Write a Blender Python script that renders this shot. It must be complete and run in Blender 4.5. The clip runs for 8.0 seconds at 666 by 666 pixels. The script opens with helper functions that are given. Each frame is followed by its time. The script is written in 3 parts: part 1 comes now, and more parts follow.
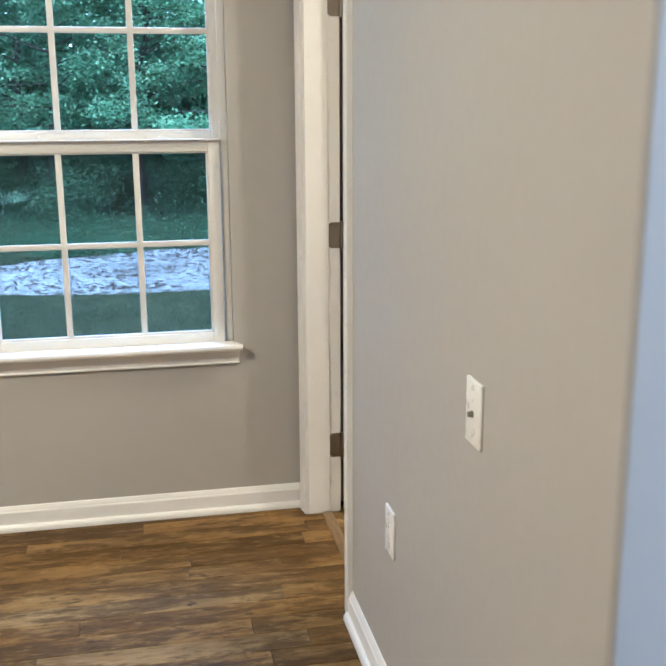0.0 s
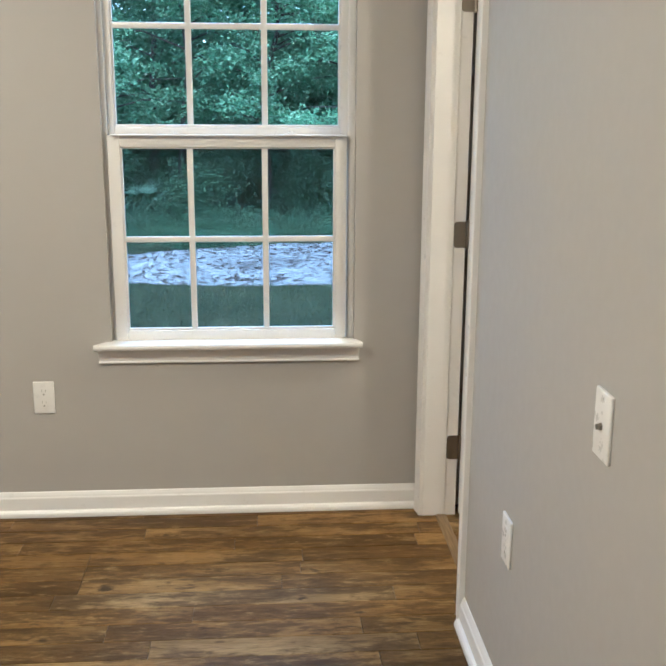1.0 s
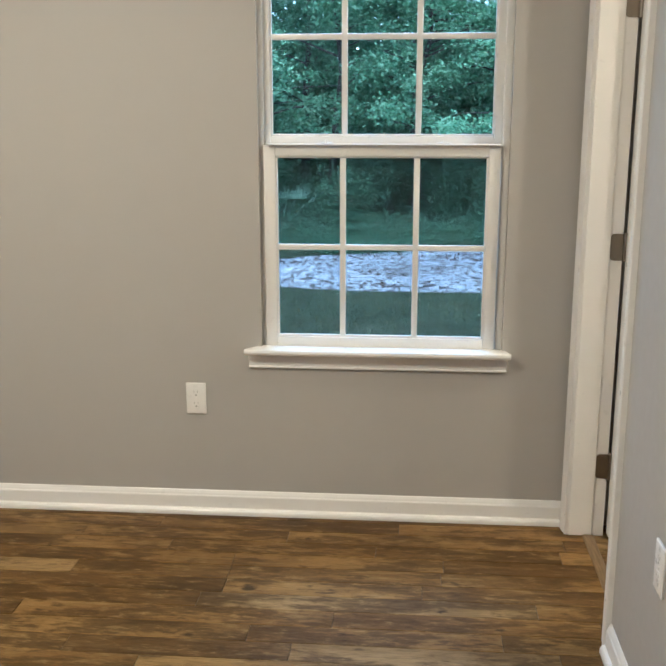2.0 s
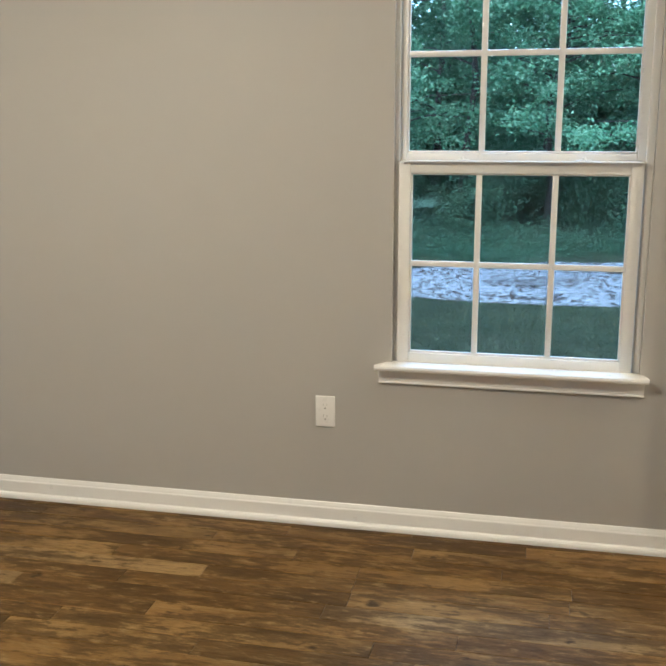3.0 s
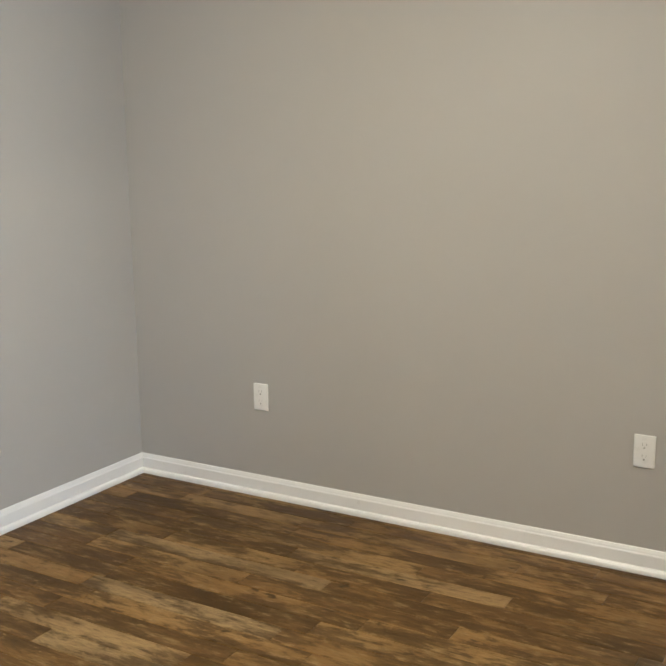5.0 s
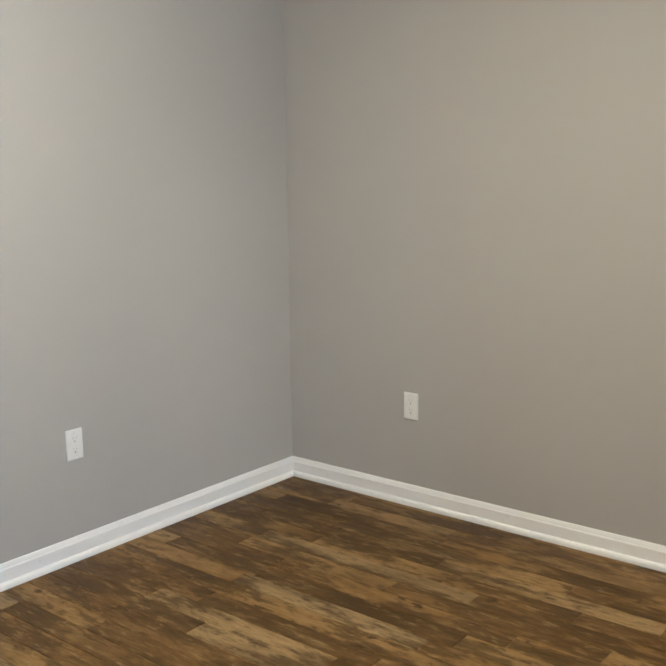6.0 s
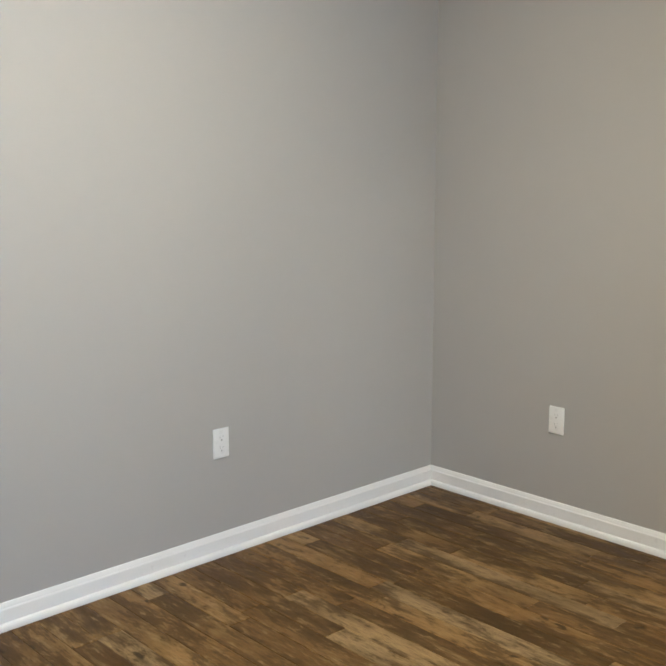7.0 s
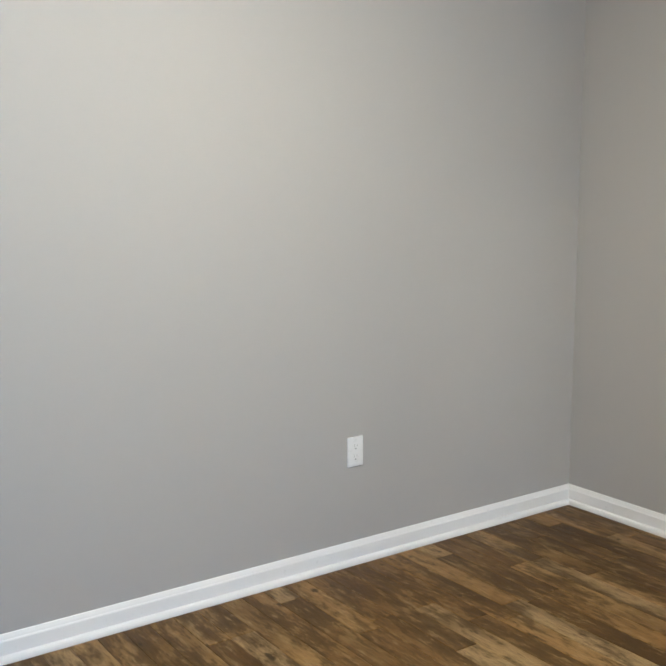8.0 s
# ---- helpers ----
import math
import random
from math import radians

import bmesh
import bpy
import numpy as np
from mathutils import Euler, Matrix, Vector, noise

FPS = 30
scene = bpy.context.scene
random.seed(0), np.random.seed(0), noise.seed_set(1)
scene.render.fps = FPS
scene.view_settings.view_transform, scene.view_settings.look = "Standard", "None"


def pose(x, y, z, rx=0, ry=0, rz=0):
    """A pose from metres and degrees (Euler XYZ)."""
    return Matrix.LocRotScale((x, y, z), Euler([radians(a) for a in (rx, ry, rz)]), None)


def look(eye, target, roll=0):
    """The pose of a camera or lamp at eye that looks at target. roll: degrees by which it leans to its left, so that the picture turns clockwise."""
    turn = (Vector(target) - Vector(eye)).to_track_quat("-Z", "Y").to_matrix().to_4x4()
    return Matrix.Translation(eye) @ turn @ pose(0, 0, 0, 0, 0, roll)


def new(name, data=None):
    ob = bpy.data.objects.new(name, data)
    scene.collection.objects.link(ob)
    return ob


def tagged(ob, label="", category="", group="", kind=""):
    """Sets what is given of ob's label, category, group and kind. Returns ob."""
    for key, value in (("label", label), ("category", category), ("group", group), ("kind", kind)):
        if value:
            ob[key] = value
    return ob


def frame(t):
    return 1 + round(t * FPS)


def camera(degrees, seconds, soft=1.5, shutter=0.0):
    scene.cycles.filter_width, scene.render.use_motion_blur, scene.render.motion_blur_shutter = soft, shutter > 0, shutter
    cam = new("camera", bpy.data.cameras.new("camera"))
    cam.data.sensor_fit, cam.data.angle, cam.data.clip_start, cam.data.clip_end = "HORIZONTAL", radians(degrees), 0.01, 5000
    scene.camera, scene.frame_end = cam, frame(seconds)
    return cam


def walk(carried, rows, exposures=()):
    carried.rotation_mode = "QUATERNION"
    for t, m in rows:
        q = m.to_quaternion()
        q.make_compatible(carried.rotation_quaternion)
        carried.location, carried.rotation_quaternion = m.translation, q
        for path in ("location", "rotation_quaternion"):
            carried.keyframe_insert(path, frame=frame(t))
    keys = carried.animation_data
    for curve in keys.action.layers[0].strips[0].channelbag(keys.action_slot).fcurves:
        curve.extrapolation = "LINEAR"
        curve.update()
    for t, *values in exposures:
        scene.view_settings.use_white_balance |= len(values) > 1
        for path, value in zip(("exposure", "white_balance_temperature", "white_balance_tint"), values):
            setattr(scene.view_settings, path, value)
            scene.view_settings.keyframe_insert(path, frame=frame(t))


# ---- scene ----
cam = camera(38.8, 8.0, soft=2.0)
PATH = [
    (0, (-0.506, -3.026, 1.342), (-0.12, -1.119, 0.879), -0.3),
    (0.5, (-0.508, -3.013, 1.345), (-0.235, -1.087, 0.881), 0.1),
    (1, (-0.514, -3.004, 1.344), (-0.373, -1.066, 0.874), 0.3),
    (1.5, (-0.522, -3.001, 1.344), (-0.529, -1.055, 0.883), 0.2),
    (3, (-0.546, -2.995, 1.388), (-0.968, -1.092, 0.941), -0.2),
    (3.5, (-0.614, -3.016, 1.354), (-1.135, -1.13, 0.941), 0.2),
    (4, (-0.626, -3.017, 1.36), (-1.303, -1.179, 0.955), -0.0),
    (4.5, (-0.642, -3.024, 1.363), (-1.471, -1.246, 0.974), -0.2),
    (5, (-0.644, -3.02, 1.364), (-1.627, -1.319, 0.989), -0.6),
    (6.5, (-0.687, -3.063, 1.375), (-2.028, -1.621, 1.025), -0.4),
    (7, (-0.717, -3.079, 1.379), (-2.153, -1.73, 1.036), -0.1),
    (7.5, (-0.716, -3.089, 1.345), (-2.249, -1.843, 1.033), -0.2),
    (8, (-0.72, -3.084, 1.35), (-2.34, -1.952, 1.045), -0.2),
]
walk(cam, [(t, look(eye, target, roll)) for t, eye, target, roll in PATH],
     [(0, 2.66, 4660, 4), (1.5, 2.46, 4700, 4), (3.5, 2.32, 4850, 3), (5, 2.37, 4660, 3), (6.5, 2.27, 4600, 3), (8, 2.34, 4480, 3)])

WEST, EAST2, SOUTH, TOP = -3.362, 2.0, -8.0, 2.44   # the room, in metres; its unseen south end lies far back to weaken bounced light

# ---- light ----
world = bpy.data.worlds.new("sky")
scene.world = world
world.use_nodes = True
wn = world.node_tree.nodes
sky = wn.new("ShaderNodeTexSky")
sky.sky_type = "NISHITA"
sky.sun_disc = False
sky.sun_elevation, sky.sun_rotation = radians(52), radians(191)
sky.air_density, sky.dust_density = 1.0, 2.0
wn["Background"].inputs["Strength"].default_value = 0.15
world.node_tree.links.new(sky.outputs["Color"], wn["Background"].inputs["Color"])


def lamp(name, kind, at, power, color, size, target=None):
    data = bpy.data.lights.new(name, kind)
    data.energy, data.color = power, color
    if kind == "SUN":
        data.angle = size
    elif kind == "AREA":
        data.shape, data.size, data.size_y = "RECTANGLE", size[0], size[1]
    else:
        data.shadow_soft_size = size
    ob = new(name, data)
    ob.matrix_world = look(at, target) if target else pose(*at)
    return ob


sun = lamp("sun", "SUN", (0, 0, 20), 1.0, (0.95, 0.97, 1.0), radians(25), (3.0, 15.0, 0))
WARM = (1.0, 0.722, 0.43)

ROOM_LAMP, CLOSET_LAMP, FILL_LAMP = (-1.90, -1.85, 2.40), (1.30, -0.68, 2.28), (0.50, -3.75, 2.28)
# the assumed flush ceiling fixture, unseen, throws most of its light down, some of it sideways
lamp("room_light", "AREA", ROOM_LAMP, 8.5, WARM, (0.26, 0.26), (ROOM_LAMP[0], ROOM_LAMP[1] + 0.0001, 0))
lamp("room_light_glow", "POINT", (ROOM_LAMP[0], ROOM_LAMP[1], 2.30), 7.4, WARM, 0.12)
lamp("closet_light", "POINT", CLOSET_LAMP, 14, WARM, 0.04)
# unseen warm fill lamp, added to balance the blue on the closet corner
lamp("fill_light", "POINT", FILL_LAMP, 5.5, WARM, 0.10)
# assumed opening and lamp, unseen, put where they cool the west wall
lamp("east_daylight", "AREA", (EAST2 + 0.13, -3.60, 1.50), 12.5, (0.78, 0.87, 1.0), (0.8, 1.2), (0, -3.4, 1.2))
# unseen area lamp, added to boost the open sky's light through the north window
lamp("sky_boost", "AREA", (-0.62, 1.20, 2.70), 13.0, (0.46, 0.70, 1.0), (1.1, 0.7), (-0.62, -0.5, 0.3))

# ---- materials ----


def material(name, color, rough=0.5, metal=0.0):
    m = bpy.data.materials.new(name)
    m.use_nodes = True
    b = m.node_tree.nodes["Principled BSDF"]
    b.inputs["Base Color"].default_value = (*color, 1)
    b.inputs["Roughness"].default_value = rough
    b.inputs["Metallic"].default_value = metal
    return m


class Graph:
    """A short hand for node trees."""

    def __init__(self, m):
        self.t = m.node_tree
        self.bsdf = self.t.nodes["Principled BSDF"]

    def node(self, kind, **inputs):
        n = self.t.nodes.new(kind)
        for k, v in inputs.items():
            self.put(n, k.replace("_", " "), v)
        return n

    def put(self, n, key, v):
        s = n.inputs[key]
        if isinstance(v, bpy.types.NodeSocket):
            self.t.links.new(v, s)
        else:
            s.default_value = v

    def coords(self, scale=(1, 1, 1), which="Object", shift=None):
        c = self.node("ShaderNodeTexCoord")
        mp = self.node("ShaderNodeMapping", Vector=c.outputs[which], Scale=scale)
        if shift is not None:
            self.put(mp, "Location", shift)
        return mp.outputs[0]

    def noise(self, vec, scale, detail=4.0, rough=0.55):
        return self.node("ShaderNodeTexNoise", Vector=vec, Scale=scale, Detail=detail, Roughness=rough).outputs["Fac"]

    def ramp(self, fac, stops):
        n = self.node("ShaderNodeValToRGB", Fac=fac)
        e = n.color_ramp.elements
        while len(e) < len(stops):
            e.new(0.5)
        for q, (p, c) in zip(e, stops):
            q.position, q.color = p, (c, c, c, 1) if isinstance(c, (int, float)) else (*c, 1)
        return n.outputs[0]

    def mix(self, fac, a, b, mode="MIX"):
        n = self.t.nodes.new("ShaderNodeMix")
        n.data_type, n.blend_type = "RGBA", mode
        for i, v in ((0, fac), (6, a), (7, b)):
            if isinstance(v, bpy.types.NodeSocket):
                self.t.links.new(v, n.inputs[i])
            else:
                n.inputs[i].default_value = v if i == 0 else (*v, 1)
        return n.outputs[2]

    def bump(self, height, strength, distance):
        n = self.node("ShaderNodeBump", Height=height, Strength=strength, Distance=distance)
        self.put(self.bsdf, "Normal", n.outputs[0])

    def color(self, c):
        self.put(self.bsdf, "Base Color", c)

    def rough(self, r):
        self.put(self.bsdf, "Roughness", r)


def paint(name, color, rough, spread, peel):
    m = material(name, color, rough)
    g = Graph(m)
    big = g.noise(g.coords(), 1.3, 3)
    dark = tuple(c * (1 - spread) for c in color)
    light = tuple(min(1, c * (1 + spread)) for c in color)
    g.color(g.mix(big, dark, light))
    fine = g.noise(g.coords(), 260, 2)
    rolled = g.noise(g.coords(), 34, 3)
    g.rough(g.ramp(rolled, [(0.3, rough - 0.06), (0.7, rough + 0.06)]))
    g.bump(g.mix(0.6, rolled, fine), peel, 0.002)
    return m


M_WALL = paint("greige_wall_paint", (0.464, 0.4435, 0.406), 0.55, 0.012, 0.002)
M_CEIL = paint("ceiling_paint", (0.78, 0.77, 0.74), 0.85, 0.015, 0.2)
M_TRIM = paint("white_trim_paint", (0.86, 0.84, 0.80), 0.33, 0.015, 0.03)
M_VINYL = paint("white_window_vinyl", (0.82, 0.80, 0.755), 0.32, 0.01, 0.01)
M_PLATE = paint("white_plate_plastic", (0.86, 0.845, 0.80), 0.30, 0.01, 0.0)
M_DARK = material("slot_dark", (0.03, 0.027, 0.022), 0.6)
# grey for raised slot and hole bits; the shade inside is painted on
M_SLOT = material("slot_shade", (0.36, 0.34, 0.30), 0.6)


def nickel():
    m = material("satin_nickel", (0.27, 0.235, 0.19), 0.36, 1.0)
    g = Graph(m)
    g.rough(g.ramp(g.noise(g.coords((1, 1, 12)), 60, 3), [(0.3, 0.28), (0.7, 0.46)]))
    return m


M_NICKEL = nickel()
M_STEEL = material("connector_steel", (0.26, 0.24, 0.21), 0.3, 1.0)


def wood():
    m = material("rustic_vinyl_plank", (0.2, 0.12, 0.07), 0.42)
    g = Graph(m)
    # each plank carries its tone and grain seed in its object colour; the joined rest draws them per island
    own = g.node("ShaderNodeSeparateColor", Color=g.node("ShaderNodeObjectInfo").outputs["Color"])
    isl = g.node("ShaderNodeNewGeometry").outputs["Random Per Island"]

    def draw(own_value, times):
        k = g.node("ShaderNodeMath")
        k.operation = "MULTIPLY"
        g.t.links.new(isl, k.inputs[0])
        k.inputs[1].default_value = times
        w = g.node("ShaderNodeMath")
        w.operation = "MULTIPLY_ADD"
        g.t.links.new(k.outputs[0], w.inputs[0])
        g.t.links.new(own.outputs["Green"], w.inputs[1])
        g.t.links.new(own_value, w.inputs[2])
        f = g.node("ShaderNodeMath")
        f.operation = "FRACT"
        g.t.links.new(w.outputs[0], f.inputs[0])
        return f.outputs[0]

    r, seed = draw(own.outputs["Red"], 1.0), draw(own.outputs["Blue"], 7.3)
    far = g.node("ShaderNodeCombineXYZ")
    for k, s in (("X", 37.0), ("Y", 91.0), ("Z", 53.0)):
        n = g.node("ShaderNodeMath")
        n.operation = "MULTIPLY"
        g.t.links.new(seed, n.inputs[0])
        n.inputs[1].default_value = s
        g.t.links.new(n.outputs[0], far.inputs[k])
    sh = far.outputs[0]
    # clouds of tone along the plank, ragged dark smudges, pale worn streaks, knots and fine grain
    cloud = g.noise(g.coords((0.9, 2.6, 1), shift=sh), 2.3, 3, 0.55)
    streak = g.noise(g.coords((1.1, 9.0, 1), shift=sh), 4.2, 6, 0.7)
    smudge = g.noise(g.coords((1.0, 3.4, 1), shift=sh), 2.7, 9, 0.62)
    rag = g.noise(g.coords((2.6, 9.0, 1), shift=sh), 5.0, 8, 0.72)
    grain = g.noise(g.coords((3.0, 95.0, 1), shift=sh), 6.0, 5, 0.7)
    base = g.ramp(r, [(0.0, (0.125, 0.070, 0.027)), (0.22, (0.185, 0.107, 0.042)), (0.45, (0.245, 0.146, 0.060)), (0.62, (0.310, 0.190, 0.082)),
                      (0.78, (0.360, 0.238, 0.115)), (0.90, (0.400, 0.288, 0.178)), (1.0, (0.400, 0.300, 0.200))])
    c = g.mix(g.ramp(cloud, [(0.38, 0.60), (0.55, 0.0)]), base, (0.100, 0.056, 0.020))
    c = g.mix(g.ramp(cloud, [(0.54, 0.0), (0.72, 0.35)]), c, (0.440, 0.305, 0.160))
    c = g.mix(g.ramp(streak, [(0.50, 0.0), (0.72, 0.5)]), c, (0.46, 0.36, 0.235))
    deep = g.mix(0.30, smudge, rag)
    c = g.mix(g.ramp(deep, [(0.466, 0.0), (0.530, 0.62), (0.62, 0.90)]), c, (0.056, 0.030, 0.009))
    c = g.mix(g.ramp(rag, [(0.53, 0.0), (0.64, 0.58)]), c, (0.070, 0.039, 0.013))
    c = g.mix(g.ramp(rag, [(0.33, 0.42), (0.44, 0.0)]), c, (0.48, 0.375, 0.245))
    knot = g.noise(g.coords((7.0, 11.0, 1), shift=sh), 1.6, 3, 0.5)
    c = g.mix(g.ramp(knot, [(0.67, 0.0), (0.74, 0.85)]), c, (0.030, 0.017, 0.008))
    c = g.mix(g.ramp(grain, [(0.36, 0.6), (0.52, 0.0)]), c, (0.055, 0.032, 0.014))
    c = g.mix(1.0, c, (0.83, 0.765, 0.49), "MULTIPLY")
    g.color(c)
    g.put(g.bsdf, "Specular IOR Level", 0.12)
    g.rough(g.ramp(streak, [(0.35, 0.33), (0.65, 0.48)]))
    g.bump(g.mix(0.5, grain, rag), 0.35, 0.0015)
    return m


M_WOOD = wood()


def strip_wood():
    m = material("oak_transition_strip", (0.30, 0.19, 0.10), 0.4)
    g = Graph(m)
    g.color(g.ramp(g.noise(g.coords((40, 3, 1)), 4, 5), [(0.3, (0.12, 0.078, 0.032)), (0.7, (0.235, 0.158, 0.072))]))
    return m


M_STRIP = strip_wood()


def pane_glass():
    m = bpy.data.materials.new("window_glass")
    m.use_nodes = True
    t = m.node_tree
    t.nodes.clear()
    out = t.nodes.new("ShaderNodeOutputMaterial")
    clear = t.nodes.new("ShaderNodeBsdfTransparent")
    clear.inputs[0].default_value = (0.93, 0.96, 0.95, 1)
    gloss = t.nodes.new("ShaderNodeBsdfGlossy")
    gloss.inputs["Roughness"].default_value = 0.02
    fr = t.nodes.new("ShaderNodeFresnel")
    fr.inputs[0].default_value = 1.45
    mx = t.nodes.new("ShaderNodeMixShader")
    t.links.new(fr.outputs[0], mx.inputs[0])
    t.links.new(clear.outputs[0], mx.inputs[1])
    t.links.new(gloss.outputs[0], mx.inputs[2])
    t.links.new(mx.outputs[0], out.inputs[0])
    return m


M_GLASS = pane_glass()


def insect_screen():
    m = material("screen_mesh", (0.012, 0.012, 0.012), 0.8)
    m.node_tree.nodes["Principled BSDF"].inputs["Specular IOR Level"].default_value = 0.05
    t = m.node_tree
    clear = t.nodes.new("ShaderNodeBsdfTransparent")
    mx = t.nodes.new("ShaderNodeMixShader")
    mx.inputs[0].default_value = 0.60
    t.links.new(t.nodes["Principled BSDF"].outputs[0], mx.inputs[1])
    t.links.new(clear.outputs[0], mx.inputs[2])
    t.links.new(mx.outputs[0], t.nodes["Material Output"].inputs[0])
    return m


M_SCREEN = insect_screen()


def leaf_paint(name, dark, mid, light, thin=0.0):
    m = material(name, mid, 0.5)
    g = Graph(m)
    isl = g.node("ShaderNodeNewGeometry").outputs["Random Per Island"]
    # clump-sized dark patches put the foliage's shaded hollows into the colour
    c = g.mix(g.ramp(g.noise(g.coords(), 1.1, 3), [(0.35, 0.0), (0.65, 0.6)]), g.ramp(isl, [(0.0, dark), (0.55, mid), (1.0, light)]), dark)
    g.color(c)
    g.put(g.bsdf, "Specular IOR Level", 0.15)
    g.rough(0.7)
    if thin:
        out = m.node_tree.nodes["Material Output"]
        back = g.node("ShaderNodeBsdfTranslucent", Color=c)
        mx = g.node("ShaderNodeMixShader", Fac=thin)
        g.t.links.new(g.bsdf.outputs[0], mx.inputs[1])
        g.t.links.new(back.outputs[0], mx.inputs[2])
        g.t.links.new(mx.outputs[0], out.inputs[0])
    return m


M_LEAF = leaf_paint("broad_leaf", (0.062, 0.150, 0.078), (0.148, 0.255, 0.152), (0.240, 0.360, 0.235), 0.35)
M_LEAF_B = leaf_paint("bright_leaf", (0.080, 0.190, 0.100), (0.165, 0.295, 0.172), (0.260, 0.395, 0.255), 0.35)
M_FROND = leaf_paint("frond_leaf", (0.12, 0.21, 0.14), (0.20, 0.32, 0.22), (0.30, 0.42, 0.30))
M_GRASS = leaf_paint("grass_blade", (0.045, 0.075, 0.038), (0.125, 0.175, 0.088), (0.33, 0.36, 0.23))


def bark():
    m = material("bark", (0.09, 0.07, 0.055), 0.9)
    g = Graph(m)
    n = g.noise(g.coords((6, 6, 1)), 5, 6)
    # shade is put into the bark's tone, so trunks sink into dim gaps
    g.color(g.ramp(n, [(0.3, (0.012, 0.010, 0.008)), (0.7, (0.038, 0.031, 0.025))]))
    g.bump(n, 0.8, 0.03)
    return m


M_BARK = bark()


def lawn():
    m = material("lawn_soil", (0.06, 0.09, 0.045), 0.95)
    g = Graph(m)
    a, b = g.noise(g.coords(), 0.9, 5), g.noise(g.coords(), 24, 5)
    c = g.mix(g.ramp(b, [(0.3, 0.0), (0.7, 1.0)]), (0.020, 0.034, 0.017), (0.110, 0.148, 0.070))
    c = g.mix(g.ramp(g.noise(g.coords((1, 0.6, 1)), 5, 5, 0.7), [(0.45, 0.0), (0.60, 0.6)]), c, (0.014, 0.030, 0.010))
    c = g.mix(g.ramp(a, [(0.52, 0.0), (0.75, 0.55)]), c, (0.10, 0.105, 0.065))
    g.color(c)
    g.bump(b, 0.9, 0.05)
    return m


M_LAWN = lawn()


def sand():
    m = material("sky_tinted_sand", (0.5, 0.46, 0.40), 0.95)
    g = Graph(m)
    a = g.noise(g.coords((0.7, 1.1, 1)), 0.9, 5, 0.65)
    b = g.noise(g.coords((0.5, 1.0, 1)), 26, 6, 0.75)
    # the sky's blue cast is put into the sand's pale tone
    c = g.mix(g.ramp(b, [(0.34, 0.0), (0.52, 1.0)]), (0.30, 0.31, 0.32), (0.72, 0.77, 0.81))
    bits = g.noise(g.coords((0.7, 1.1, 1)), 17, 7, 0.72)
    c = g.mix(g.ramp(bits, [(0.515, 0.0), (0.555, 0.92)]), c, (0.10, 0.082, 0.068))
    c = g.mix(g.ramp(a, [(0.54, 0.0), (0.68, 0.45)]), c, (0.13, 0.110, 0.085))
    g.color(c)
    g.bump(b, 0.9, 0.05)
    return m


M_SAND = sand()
M_LITTER = leaf_paint("fallen_leaf", (0.035, 0.022, 0.014), (0.08, 0.05, 0.03), (0.15, 0.10, 0.06))

# ---- mesh helpers ----


def box(bm, lo, hi, bevel=0.0, segments=2):
    """A box between two corners, with its edges rounded."""
    lo, hi = Vector(lo), Vector(hi)
    made = bmesh.ops.create_cube(bm, size=1.0, matrix=Matrix.Translation((lo + hi) / 2) @ Matrix.Diagonal((*(hi - lo), 1)))
    if bevel:
        edges = list({e for v in made["verts"] for e in v.link_edges})
        bmesh.ops.bevel(bm, geom=edges, offset=bevel, segments=segments, profile=0.5, affect="EDGES")
    return bm


def tube(bm, a, b, r1, r2=None, sides=16):
    """A capped, tapered tube from a to b."""
    a, b = Vector(a), Vector(b)
    d = b - a
    m = Matrix.Translation((a + b) / 2) @ d.to_track_quat("Z", "Y").to_matrix().to_4x4()
    bmesh.ops.create_cone(bm, cap_ends=True, segments=sides, radius1=r1, radius2=r1 if r2 is None else r2, depth=d.length, matrix=m)
    return bm


def sweep(bm, profile, a, b, out, mitre=(0, 0)):
    """Sweeps a profile of (depth, height) from a to b; depth goes along out. mitre: how far each end runs on per metre of depth."""
    a, b, out = Vector(a), Vector(b), Vector(out)
    along = (b - a).normalized()
    up = Vector((0, 0, 1)) if abs(along.z) < 0.5 else along.cross(out)
    rings = []
    for end, k in ((a, -mitre[0]), (b, mitre[1])):
        rings.append([bm.verts.new(end + out * d + up * h + along * (k * d)) for d, h in profile])
    n = len(profile)
    for i in range(n):
        bm.faces.new((rings[0][i], rings[0][(i + 1) % n], rings[1][(i + 1) % n], rings[1][i]))
    bm.faces.new(rings[0])
    bm.faces.new(rings[1])
    bmesh.ops.recalc_face_normals(bm, faces=bm.faces)
    return bm


def solid(name, bm, mat, smooth=False):
    me = bpy.data.meshes.new(name)
    bm.to_mesh(me)
    bm.free()
    me.materials.append(mat)
    if smooth:
        me.shade_smooth()
        me.set_sharp_from_angle(angle=radians(40))
    return new(name, me)


def part(name, bm, mat, parent, label="", smooth=False):
    ob = solid(name, bm, mat, smooth)
    ob.parent = parent
    if label:
        tagged(ob, label)
    return ob


def structure(name, bm, mat, label, category, smooth=False):
    return tagged(solid(name, bm, mat, smooth), label, category, kind="structure")


# ---- plan ----
CORNER_Y = -2.128            # outer corner of the closet
DOOR_FAR, DOOR_NEAR = -0.082, -0.716
DOOR_TOP = 2.04
WALL = 0.115
WX0, WX1, WZ0, WZ1 = -1.012, -0.226, 0.588, 1.905   # window opening
SASH_Y = 0.085
GROUND = -0.35

# ---- walls, floor and ceiling ----
bm = bmesh.new()
